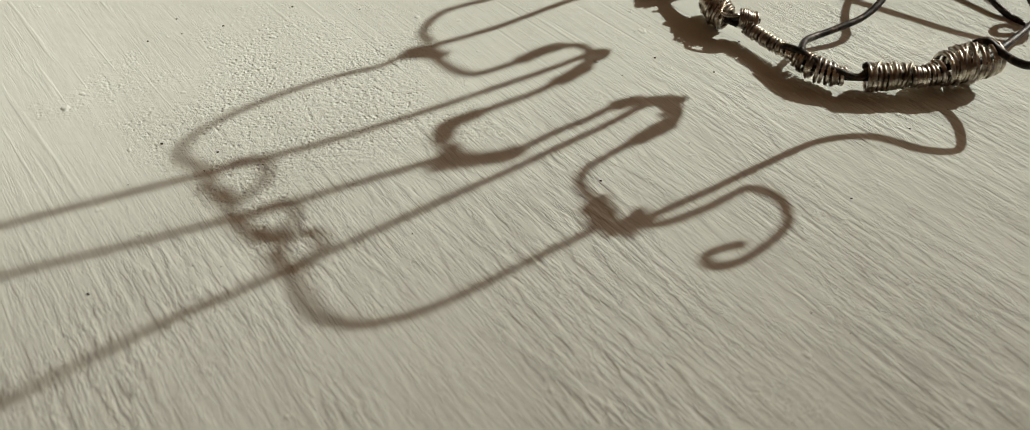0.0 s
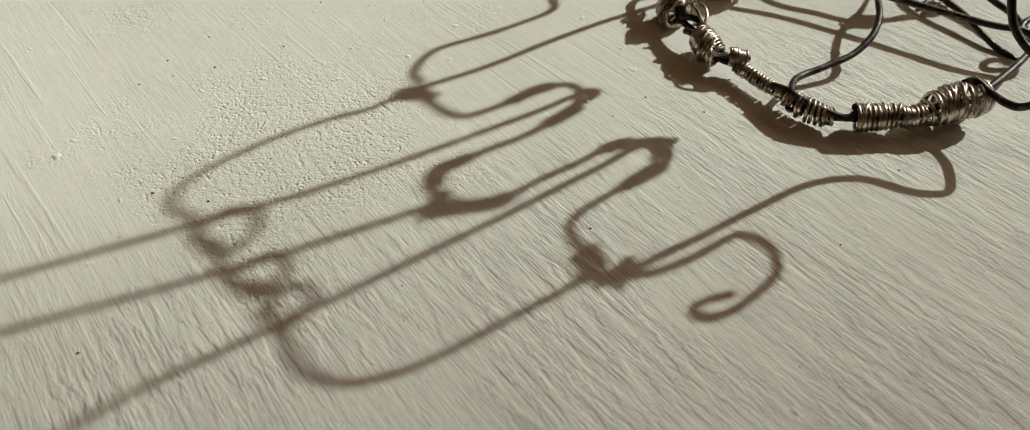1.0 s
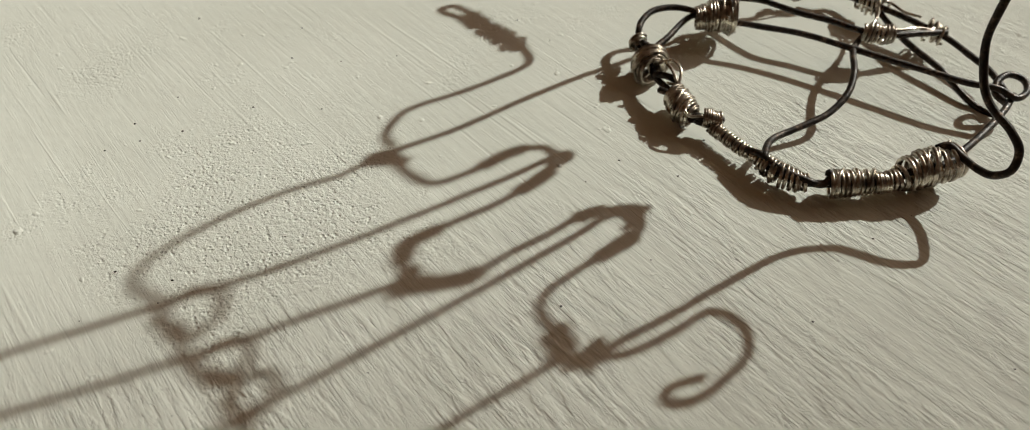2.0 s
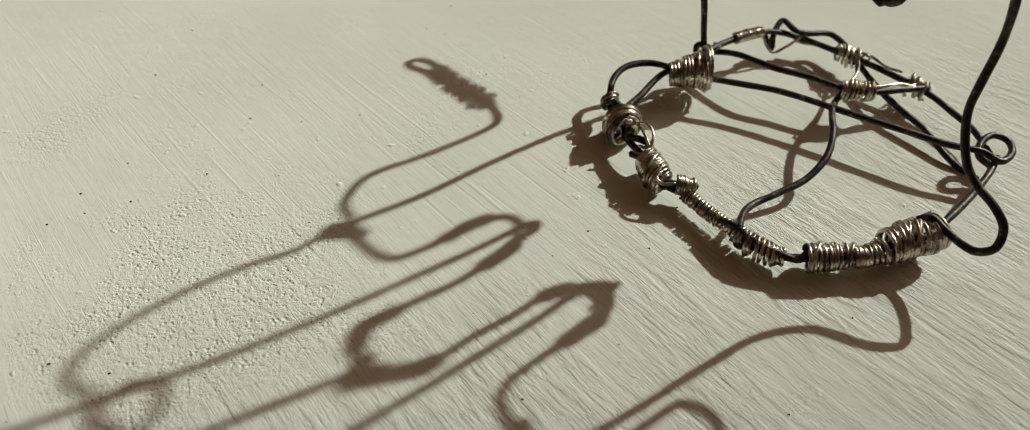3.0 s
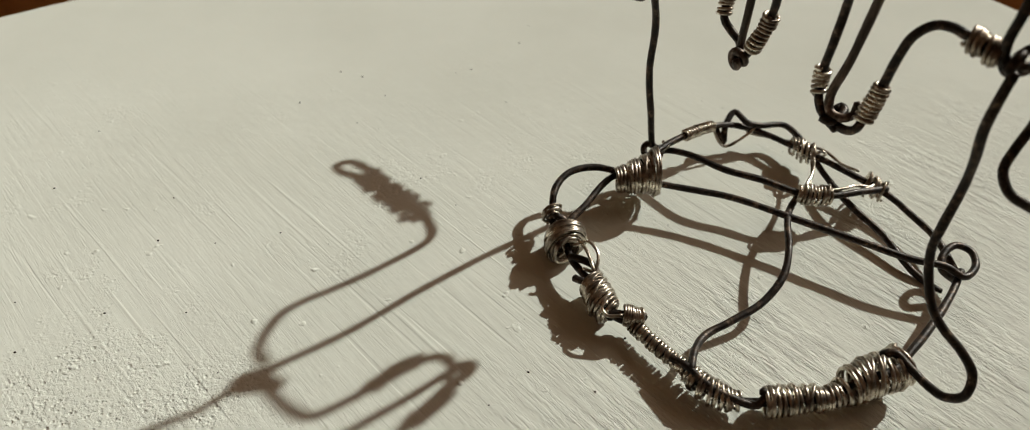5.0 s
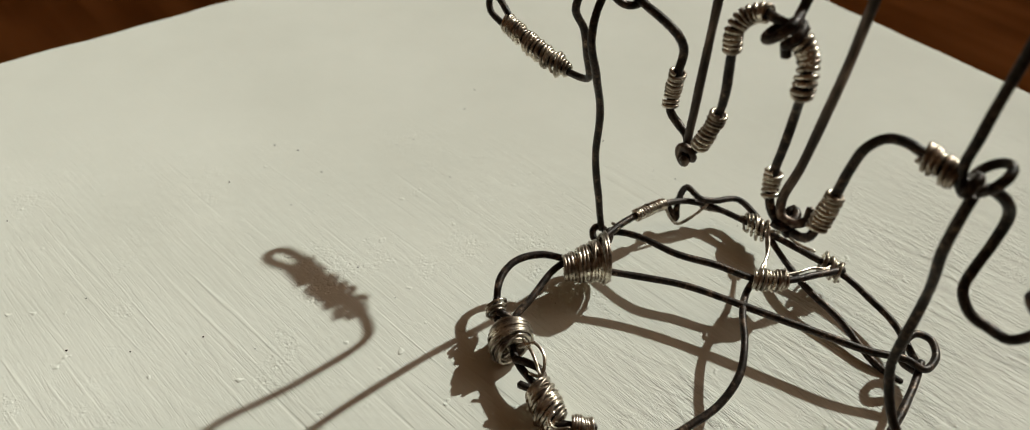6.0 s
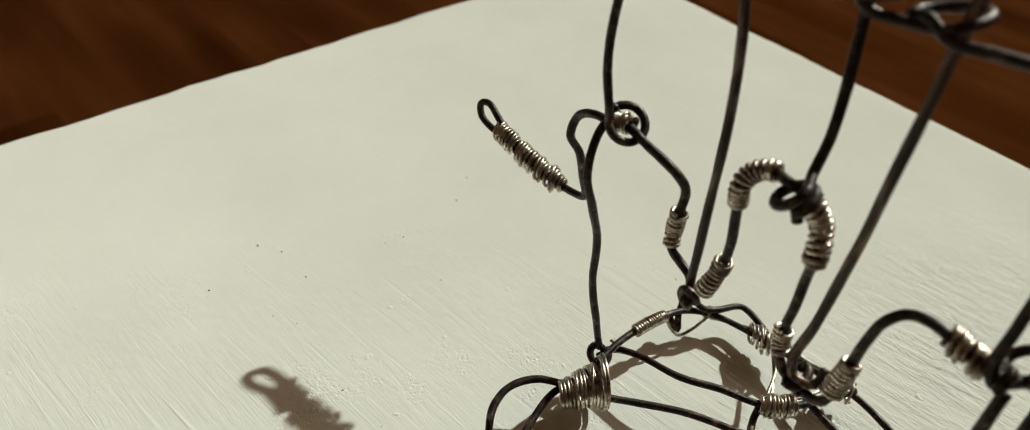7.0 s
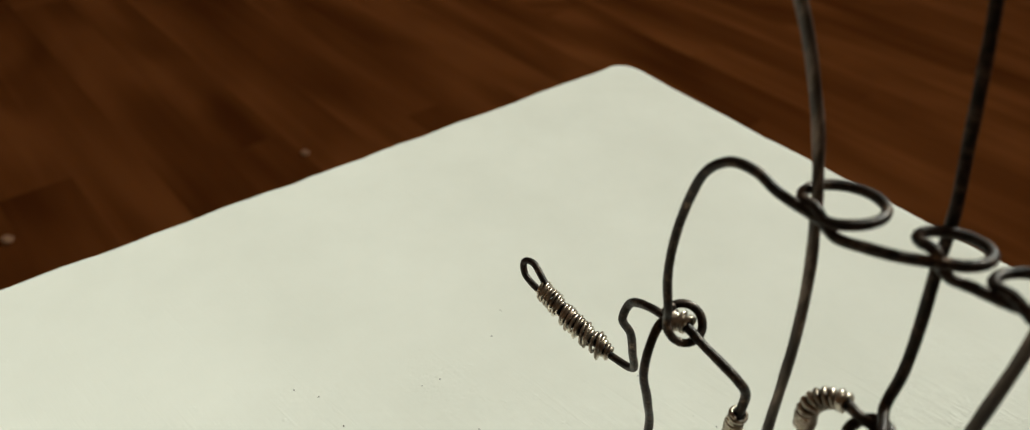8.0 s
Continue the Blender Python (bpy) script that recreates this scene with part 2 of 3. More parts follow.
def coil(line, a, b, parent, turns, radius, name="coil", label="", uneven=0.18, bulge=None, seed=0, wire_radius=R_FINE, lean=0.0):
    """A close winding of fine wire round a stretch of a thick wire; radius may swell along it by bulge (list of factors)."""
    rnd = random.Random(seed)
    core = stretch(line, a, b)
    core = spline(core[:: max(1, len(core) // 24)] + [core[-1]], 0.0004)
    fr = frames_along(core)
    length = sum((q - p).length for p, q in zip(core, core[1:]))
    if turns is None:
        turns = length / (1.95 * wire_radius)
    per = 14
    total = int(turns * per)
    jit = [rnd.uniform(-1, 1) for _ in range(int(turns) + 3)]
    out = []
    for k in range(total + 1):
        u = k / total
        w = turns * u
        j = int(w)
        mix = w - j
        push = jit[j] * (1 - mix) + jit[j + 1] * mix
        at = min(max(u + push * min(0.5, 2.2 * uneven) / turns, 0), 1) * (len(core) - 1)
        i = min(int(at), len(core) - 2)
        p = core[i].lerp(core[i + 1], at - i)
        t, n, bn = fr[i]
        r = radius * (1 + uneven * push)
        if bulge:
            q = u * (len(bulge) - 1)
            i2 = min(int(q), len(bulge) - 2)
            r *= bulge[i2] + (bulge[i2 + 1] - bulge[i2]) * (q - i2)
        ang = 2 * math.pi * w
        out.append(p + r * (math.cos(ang) * n + math.sin(ang) * bn) + t * ((lean + 0.22 * uneven / 0.15 * push) * r * 0.6 * math.cos(ang + 0.7)))
    bm = bmesh.new()
    tube(bm, out, wire_radius, 6)
    return part(name, bm, SILVER, parent, label)


# ---- setting ----
FLOOR = -0.45


def planks():
    """The dark wooden floor, board by board, with fine joints."""
    ground = tagged(new("floor"), "dark brown varnished wooden floor of long planks", "floor", kind="structure")
    bm = bmesh.new()
    box(bm, (-2.1, -2.1, FLOOR - 0.042), (2.1, 2.3, FLOOR - 0.0003))
    part("subfloor", bm, WOOD, ground, smooth=False)
    bm = bmesh.new()
    box(bm, (-0.6, -0.04572, FLOOR - 0.0055), (0.6, 0.04572, FLOOR))
    bmesh.ops.bevel(bm, geom=[e for e in bm.edges], offset=0.00012, segments=1, affect="EDGES")
    first = part("plank", bm, WOOD, ground, smooth=False)
    turn, used = -56.0, False
    for row in range(-32, 33):
        for col in (-2, -1, 0, 1, 2):
            shift = 0.8 * ((row * 37) % 11) / 11 - 0.4
            m = pose(0, 0, 0, 0, 0, turn) @ pose(col * 1.2005 + shift, row * 0.0915, 0)
            ends = [m @ Vector((x, y, 0)) for x in (-0.6, 0.6) for y in (-0.046, 0.046)]
            if any(abs(e.x) > 2.08 or e.y < -2.08 or e.y > 2.28 for e in ends):
                continue
            ob = new("plank", first.data) if used else first
            used = True
            ob.parent = ground
            ob.matrix_basis = m
    return ground


def room():
    """Plain walls out of view, with an assumed window opening where the sun comes in."""
    def wall(name, boxes, label):
        bm = bmesh.new()
        for lo, hi in boxes:
            box(bm, lo, hi)
        tagged(part(name, bm, PLASTER, None, smooth=False), label, "wall", kind="structure")
    wall("wall_east", [((2.0, -2.0, FLOOR - 0.04), (2.15, 0.0, 2.5)), ((2.0, 2.0, FLOOR - 0.04), (2.15, 2.2, 2.5)),
                       ((2.0, 0.0, FLOOR - 0.04), (2.15, 2.0, 1.15)), ((2.0, 0.0, 2.2), (2.15, 2.0, 2.5))], "warm beige plaster wall with a window opening")
    wall("wall_west", [((-2.15, -2.0, FLOOR - 0.04), (-2.0, 2.2, 2.5))], "plain warm beige plaster wall")
    wall("wall_north", [((-2.15, 2.2, FLOOR - 0.04), (2.15, 2.35, 2.5))], "plain warm beige plaster wall")
    wall("wall_south", [((-2.15, -2.15, FLOOR - 0.04), (2.15, -2.0, 2.5))], "plain warm beige plaster wall")
    # unseen slab and wall added outside; the slab's high edge softly cuts the sunlight
    bm = bmesh.new()
    box(bm, (4.0, -10.0, 5.5), (18.0, 4.423, 5.7))
    box(bm, (4.0, -10.2, -3.0), (18.0, -10.0, 5.7))
    tagged(part("sun_blocker", bm, PLASTER, None, smooth=False), "unseen plaster slab and wall added to shade the near tabletop", "wall", kind="structure")
    bm = bmesh.new()
    box(bm, (-2.15, -2.15, 2.5), (2.15, 2.35, 2.6))
    tagged(part("ceiling", bm, PLASTER, None, smooth=False), "plain warm ceiling", "ceiling", kind="structure")


def white_board():
    """A low table: a thick white board with soft corners and slightly worn edges, on four short legs."""
    far = Vector((0.0491, 0.2920, 0))
    u = Vector((-0.8578, -0.5140, 0)).normalized()
    v = Vector((0.530, -0.848, 0))
    w, h, r = 0.48, 0.41, 0.010
    outline = []
    for cx, cy, a0 in ((r, r, 180), (w - r, r, 270), (w - r, h - r, 0), (r, h - r, 90)):
        for k in range(9):
            a = radians(a0 + 90 * k / 8)
            outline.append((cx + r * math.cos(a), cy + r * math.sin(a)))
    dense = []
    for (x0, y0), (x1, y1) in zip(outline, outline[1:] + outline[:1]):
        k = max(1, int(math.hypot(x1 - x0, y1 - y0) / 0.006))
        dense += [(x0 + (x1 - x0) * j / k, y0 + (y1 - y0) * j / k) for j in range(k)]
    rows = []
    mid = (w / 2, h / 2)
    for z, inset in ((-0.018, 0.0010), (-0.016, 0.0), (-0.0026, 0.0), (-0.0010, 0.0006), (-0.0003, 0.0016), (0.0, 0.0036)):
        row = []
        for x, y in dense:
            d = Vector((mid[0] - x, mid[1] - y)).normalized()
            k = inset + 0.0011 * noise.noise((x * 45, y * 45, 1.7)) + 0.0005 * noise.noise((x * 170, y * 170, z * 40))
            row.append(far + u * (x + d.x * k) + v * (y + d.y * k) + Vector((0, 0, z)))
        rows.append(row)
    bm = bmesh.new()
    vs = [[bm.verts.new(p) for p in row] for row in rows]
    n = len(dense)
    for a, b in zip(vs, vs[1:]):
        for k in range(n):
            bm.faces.new((a[k], b[k], b[(k + 1) % n], a[(k + 1) % n]))
    bm.faces.new(vs[-1])
    bm.faces.new(vs[0][::-1])
    bmesh.ops.recalc_face_normals(bm, faces=bm.faces[:])
    table = tagged(new("low_table"), "off-white low table with brushed rough paint on a dark wooden floor", "table")
    part("tabletop", bm, PAINT, table, smooth=False)
    for x, y in ((0.07, 0.07), (w - 0.07, 0.07), (w - 0.07, h - 0.07), (0.07, h - 0.07)):
        bm = bmesh.new()
        box(bm, (-0.018, -0.018, FLOOR), (0.018, 0.018, -0.0178))
        bmesh.ops.bevel(bm, geom=bm.edges[:], offset=0.002, segments=1, affect="EDGES")
        leg = part("leg", bm, PAINT, table, smooth=False)
        at = far + u * x + v * y
        leg.matrix_basis = pose(at.x, at.y, 0, 0, 0, 31)
    return table


def crumb(x, y, z, size, seed):
    """A small pale spot on the floor, built as a flattened lump."""
    bm = bmesh.new()
    bmesh.ops.create_icosphere(bm, subdivisions=2, radius=size)
    for v in bm.verts:
        v.co *= 1 + 0.35 * noise.noise(v.co * 300 + Vector((seed, 0, 0)))
        v.co.z *= 0.6
    ob = part("crumb", bm, TAN_SPOT)
    ob.matrix_basis = pose(x, y, z + size * 0.5, 0, 0, 40 * seed)
    tagged(ob, "small tan spot on the dark wooden floor", "crumb", "crumbs on the floor")


def grit():
    """Tiny dark specks stuck in the paint."""
    rnd = random.Random(7)
    bm = bmesh.new()
    spots = [(-4.94, 7.35), (-9.43, 6.49), (-19.9, 7.6), (-16.4, -5.8), (-7.1, -6.9), (-14.0, 3.5), (-2.0, -7.4), (1.6, -8.6)]
    spots += [(rnd.uniform(-18, 4), rnd.uniform(-12, 12)) for _ in range(60)]
    for x, y in spots:
        r = rnd.uniform(0.00010, 0.00030)
        made = bmesh.ops.create_icosphere(bm, subdivisions=1, radius=r)
        for v in made["verts"]:
            v.co = Vector((v.co.x * rnd.uniform(0.9, 1.5) + x * CM, v.co.y + y * CM, v.co.z * 0.6 + r * 0.3))
    tagged(part("grit", bm, WIRE), "tiny dark specks scattered on white paint", "grit", kind="stuff")


planks()
room()
white_board()
crumb(-0.212, 0.890, FLOOR, 0.0060, 1)
crumb(-0.554, 0.721, FLOOR, 0.0070, 2)
grit()

# ---- the wire sculpture ----
sculpture = tagged(new("wire_sculpture"), "dark bent-wire sculpture bound with silver coils on a white tabletop", "sculpture")


def ring_axes(normal):
    n = Vector(normal).normalized()
    u = Vector((0, 1, 0)).cross(n).normalized()
    return u, n.cross(u)


def loop(centre, radius, normal, first, last, steps, rise=0.0):
    """Turns of wire round a centre, in centimetres; first and last are degrees in the loop's own plane."""
    u, v = ring_axes(normal)
    n = u.cross(v)
    out = []
    for k in range(steps + 1):
        a = radians(first + (last - first) * k / steps)
        p = Vector(centre) + radius * (math.cos(a) * u + math.sin(a) * v) + n * (rise * (k / steps - 0.5))
        out.append(tuple(p))
    return out


# base: rim, hoop and crossbars
rim_front, rim_front_line = wire("front_rim", [(-1.74, 3.07, 0.97), (-2.66, 2.73, 0.83), (-3.40, 1.96, 0.66), (-3.93, 1.40, 0.56), (-4.05, 0.89, 0.50), (-3.96, 0.19, 0.50), (-3.69, -0.39, 0.48), (-3.48, -1.02, 0.45), (-3.28, -1.37, 0.40), (-2.90, -1.64, 0.37), (-2.46, -2.29, 0.36), (-1.99, -2.91, 0.38), (-1.75, -3.34, 0.39), (-1.28, -3.67, 0.37), (-0.70, -3.80, 0.41), (-0.02, -3.83, 0.47), (0.78, -3.84, 0.51), (1.44, -3.57, 0.58), (2.32, -3.38, 0.64), (2.96, -2.93, 0.70), (3.79, -2.25, 0.70), (4.71, -1.40, 0.65), (5.26, -0.79, 0.64)], sculpture)
rim_back, rim_back_line = wire("back_rim", [(-1.76, 3.11, 1.00), (-0.67, 3.97, 1.01), (0.63, 4.66, 0.94), (1.45, 4.96, 0.72), (2.17, 4.87, 0.54), (2.88, 4.24, 0.54), (3.36, 3.50, 0.67), (4.03, 2.74, 0.67), (4.69, 2.00, 0.61), (5.09, 1.17, 0.54), (5.31, 0.33, 0.52), (5.24, -0.63, 0.51)], sculpture)
hoop, hoop_line = wire("small_hoop", [(-1.84, 2.83, 0.83), (-2.37, 2.94, 0.88), (-2.99, 3.11, 0.92), (-3.65, 2.95, 0.92), (-4.08, 2.52, 0.83), (-4.26, 1.93, 0.71), (-4.30, 1.42, 0.60), (-4.12, 1.19, 0.53), (-4.01, 1.32, 0.74), (-4.28, 1.47, 0.83)], sculpture)
bar_front, bar_front_line = wire("front_crossbar", [(-2.07, 2.73, 0.85), (-1.46, 2.50, 0.82), (0.29, 1.86, 0.84), (1.71, 1.00, 0.84), (3.03, 0.12, 0.85), (4.05, -0.55, 0.87), (4.74, -0.83, 0.88), (5.12, -1.08, 0.77), (5.58, -0.76, 0.78), (5.69, -0.31, 0.81), (5.38, -0.15, 0.85), (4.92, -0.41, 0.80), (4.78, -0.74, 0.68), (5.08, -0.91, 0.48)], sculpture)
bar_back, bar_back_line = wire("back_crossbar", [(-1.34, 3.69, 0.81), (-0.85, 3.87, 0.78), (-0.35, 3.51, 0.92), (0.39, 2.76, 0.99), (1.32, 2.29, 0.98), (2.10, 1.83, 0.92), (3.02, 1.75, 0.85), (3.83, 1.88, 0.81), (4.69, 2.06, 0.73)], sculpture)
inner, inner_line = wire("inner_wire", [(2.22, 1.94, 0.71), (1.93, 1.63, 0.67), (1.48, 0.87, 0.86), (1.14, -0.09, 0.92), (0.80, -0.78, 0.76), (0.18, -1.34, 0.52), (-0.66, -1.71, 0.38), (-1.26, -1.96, 0.31), (-1.72, -2.49, 0.49), (-1.98, -3.04, 0.61)], sculpture)
bow, bow_line = wire("back_bow", [(0.85, 4.90, 0.71), (1.09, 4.62, 0.38), (1.14, 4.88, 0.71), (1.48, 5.27, 0.96), (1.78, 4.89, 0.85), (2.21, 4.89, 0.74), (2.98, 4.98, 0.64), (3.30, 4.22, 0.57), (3.41, 3.08, 0.49), (3.60, 1.90, 0.48), (4.12, 0.75, 0.36), (4.50, -0.33, 0.13), (5.00, -0.86, -0.04)], sculpture)
second, second_line = wire("rim_strand", [(-2.29, -2.65, 0.50), (-2.04, -2.95, 0.58), (-1.76, -3.39, 0.58), (-1.34, -3.72, 0.55), (-0.81, -3.91, 0.50), (-0.62, -3.77, 0.66), (-0.71, -3.71, 0.70)], sculpture)
stub, stub_line = wire("rim_stub", [(-3.41, -1.50, 0.44), (-3.31, -1.42, 0.52), (-2.98, -1.51, 0.54), (-2.59, -1.56, 0.52)], sculpture)
knob, knob_line = wire("rim_stub", [(-4.047, 0.290, 0.585), (-3.782, 0.064, 0.697), (-3.527, -0.109, 0.637), (-3.541, -0.476, 0.548), (-3.843, -0.496, 0.587), (-4.054, -0.380, 0.597)], sculpture)
foot, foot_line = wire("foot_loop", loop((-1.355, 3.640, 0.937), 0.24, (0.3, -0.5, 0.8), -30, 400, 12, 0.20) + [(-1.516, 3.069, 0.738)], sculpture)

# uprights, hanging bends and prongs
upright_left, upright_left_line = wire("slim_upright", [(-1.30, 3.83, 0.98), (-1.57, 3.72, 2.24), (-1.78, 3.79, 3.43), (-1.84, 3.82, 4.74), (-2.12, 3.61, 5.78), (-2.32, 3.62, 6.57), (-2.24, 3.80, 7.16), (-2.01, 4.05, 7.48), (-1.89, 4.03, 7.60)], sculpture)
upright_right, upright_right_line = wire("hooked_upright", [(2.11, -2.28, 7.29), (2.02, -2.37, 6.87), (2.00, -2.44, 6.31), (2.16, -2.45, 5.64), (2.28, -2.44, 5.01), (2.19, -2.58, 4.19), (2.16, -2.70, 3.59), (2.23, -2.92, 3.07), (2.34, -3.29, 2.59), (2.49, -3.64, 2.37), (2.73, -4.04, 2.18), (2.90, -4.38, 1.89), (2.80, -4.59, 1.51), (2.64, -4.41, 1.21), (2.55, -4.05, 1.05), (2.41, -3.60, 1.02), (2.21, -3.24, 1.08), (1.98, -3.22, 0.97)], sculpture)
finger, finger_line = wire("coiled_prong", [(-2.54, 6.67, 4.51), (-3.25, 7.91, 4.76), (-3.57, 8.57, 5.06), (-3.74, 8.73, 4.96), (-3.74, 8.60, 4.68), (-3.36, 7.96, 4.50), (-2.64, 6.75, 4.39), (-2.01, 5.87, 4.37), (-1.75, 5.39, 4.56), (-1.93, 5.18, 5.32), (-2.08, 5.17, 6.01), (-2.33, 5.14, 6.48), (-2.24, 5.14, 6.92), (-2.06, 4.61, 7.35), (-1.79, 4.25, 7.39)], sculpture)
knot_axis = spline([Vector(p) * CM for p in ((-1.947, 4.089, 7.487), (-1.715, 4.043, 7.556), (-1.498, 3.811, 7.567))], 0.0011)
prong_axis = spline([Vector(p) * CM for p in ((-3.418, 8.109, 4.640), (-3.026, 7.381, 4.552), (-2.602, 6.708, 4.434), (-2.115, 6.027, 4.388))], 0.0011)
left_axis = spline([Vector(p) * CM for p in ((-2.50, 2.66, 0.84), (-2.0, 2.74, 0.88), (-1.42, 2.86, 0.90))], 0.0011)
valley_left, valley_left_line = wire("hanging_bend", [(-1.64, 3.97, 7.58), (-1.50, 3.70, 7.52), (-1.36, 3.42, 7.46), (-1.18, 3.11, 7.40), (-0.90, 2.74, 7.21), (-0.70, 2.73, 6.86), (-0.74, 2.66, 6.44), (-0.73, 2.72, 5.96), (-0.76, 2.58, 5.55), (-0.59, 2.44, 5.32), (-0.47, 2.11, 5.21), (-0.51, 1.90, 5.08)], sculpture)
ridge, ridge_line = wire("raised_bend", [(-0.37, 1.89, 5.00), (-0.38, 1.59, 5.45), (-0.21, 1.59, 6.04), (-0.23, 1.52, 6.66), (-0.27, 1.57, 7.19), (-0.34, 1.56, 7.63), (-0.37, 1.58, 7.97), (-0.23, 1.56, 8.22), (-0.04, 1.37, 8.39), (0.06, 1.03, 8.44), (0.22, 0.79, 8.41), (0.34, 0.57, 8.27), (0.48, 0.43, 8.00), (0.43, 0.22, 7.56), (0.55, 0.36, 6.97), (0.52, 0.29, 6.31), (0.54, 0.32, 5.74), (0.52, 0.17, 5.30), (0.60, -0.01, 4.97), (0.94, -0.28, 4.66)], sculpture)
valley_right, valley_right_line = wire("hanging_bend", [(0.86, -0.35, 4.80), (0.94, -0.60, 4.88), (1.00, -0.74, 5.04), (1.11, -0.69, 5.39), (1.19, -0.67, 5.94), (1.23, -0.68, 6.56), (1.31, -0.71, 7.03), (1.51, -0.82, 7.30), (1.68, -1.07, 7.40), (1.81, -1.33, 7.39), (1.94, -1.67, 7.39), (2.02, -1.92, 7.38), (2.13, -2.14, 7.37)], sculpture)
curl, curl_line = wire("curled_prong", [(2.26, -2.13, 7.33), (2.54, -2.11, 7.27), (2.83, -2.19, 7.10), (3.09, -2.19, 6.74), (3.03, -2.28, 6.27), (2.81, -2.43, 5.81), (2.71, -2.56, 5.46), (2.76, -2.88, 5.22), (2.94, -3.16, 5.18), (3.07, -3.47, 5.26), (3.31, -3.59, 5.57), (3.34, -3.67, 5.99), (3.09, -3.87, 6.19), (2.74, -3.93, 6.33), (2.61, -3.76, 6.42), (2.69, -3.55, 6.43), (2.93, -3.45, 6.37), (3.26, -3.41, 6.29)], sculpture)

# tall rods, each tied on with a small turn at its foot
rod_left, rod_left_line = wire("tall_rod", loop((-0.57, 1.78, 5.04), 0.155, (1.0, 0.35, 0.25), -120, 430, 14, 0.28) + [(-0.48, 1.98, 4.92), (-0.52, 2.01, 6.08), (-0.49, 2.17, 7.29), (-0.46, 2.36, 8.55), (-0.49, 2.58, 9.82), (-0.61, 2.87, 11.06), (-0.85, 3.15, 12.30), (-1.28, 3.35, 13.53), (-1.95, 3.43, 14.76), (-2.91, 3.43, 15.99), (-4.34, 3.53, 17.83), (-5.76, 3.65, 19.68)][1:-1], sculpture, mat=RODWIRE)
rod_mid, rod_mid_line = wire("tall_rod", [(0.15, 0.58, 8.00), (0.09, 0.62, 8.20)] + loop((0.07, 0.76, 8.37), 0.30, (-0.583, 0.33, 0.743), 250, 660, 14, 0.24) + [(0.47, 1.09, 8.56), (0.63, 1.25, 9.10), (0.74, 1.50, 9.89), (0.80, 1.76, 10.72), (0.83, 1.98, 11.56), (0.85, 2.28, 12.38), (0.84, 2.56, 13.21), (0.83, 2.87, 14.03), (0.80, 3.16, 14.84), (0.75, 3.43, 15.65), (0.69, 3.83, 16.85)], sculpture)
rod_right, rod_right_line = wire("tall_rod", [(1.12, -0.33, 5.33), (1.05, -0.42, 5.12), (0.88, -0.39, 5.02), (0.71, -0.16, 5.02), (0.70, -0.00, 5.29)] + [(0.62, -0.14, 5.02), (0.83, 0.03, 6.03), (0.93, 0.08, 7.06), (0.98, 0.11, 8.11), (1.00, 0.14, 9.15), (1.05, 0.19, 10.20), (1.12, 0.28, 11.26), (1.27, 0.44, 12.33), (1.57, 0.70, 13.39), (2.15, 1.04, 14.45), (3.05, 1.58, 16.02), (3.94, 2.14, 17.58)][1:], sculpture, mat=RODWIRE)

wire("tie_stub", [(0.57, -0.19, 4.90), (0.69, -0.34, 4.90), (0.90, -0.27, 4.95), (1.04, -0.12, 5.00), (1.03, 0.03, 5.00), (0.91, -0.02, 4.95)], rod_right)
wire("tie_stub", [(0.68, -0.04, 4.85), (0.75, -0.21, 4.80), (0.84, -0.41, 4.75)], rod_right)

# the arch, with a ring round each rod
arch_points = [(-1.80, 4.15, 7.85)] + loop((-1.63, 3.91, 7.60), 0.37, (0.01, -0.707, 0.707), 500, 165, 12, 0.24)
arch_points += [(-2.06, 3.78, 8.08), (-2.15, 3.94, 8.73), (-2.14, 4.06, 9.59), (-2.05, 4.04, 10.51), (-1.97, 3.84, 11.16), (-1.76, 3.56, 11.48), (-1.53, 3.22, 11.53), (-1.30, 2.91, 11.38)]
arch_points += loop((-0.45, 2.56, 11.39), 0.57, (-0.058, 0.20, 0.975), 195, 560, 14, 0.16)[1:] + [(-0.80, 2.06, 11.22), (-0.54, 1.71, 11.29), (-0.26, 1.40, 11.38)]
arch_points += loop((0.54, 1.45, 11.45), 0.45, (-0.015, 0.26, 0.965), 195, 560, 14, 0.16)[1:] + [(0.27, 1.07, 11.29), (0.51, 0.88, 11.26)]
arch_points += loop((1.15, 0.64, 11.39), 0.43, (-0.155, 0.30, 0.94), 195, 560, 14, 0.16)[1:] + [(0.92, 0.15, 11.28), (1.20, -0.21, 11.33), (1.49, -0.60, 11.37), (1.83, -0.94, 11.33), (2.07, -1.22, 11.14), (2.19, -1.45, 10.74), (2.23, -1.62, 10.23), (2.19, -1.73, 9.55), (2.10, -1.82, 8.81), (2.01, -1.93, 8.17), (1.98, -1.98, 7.58), (2.12, -2.08, 7.20), (2.37, -2.06, 7.16)]
arch_points += loop((2.63, -1.93, 7.40), 0.27, (-0.614, 0.497, 0.614), 230, 520, 9, 0.15) + [(2.17, -2.15, 7.53), (2.00, -2.24, 7.28)]
arch, arch_line = wire("ringed_arch", arch_points, sculpture, radius=0.00084)

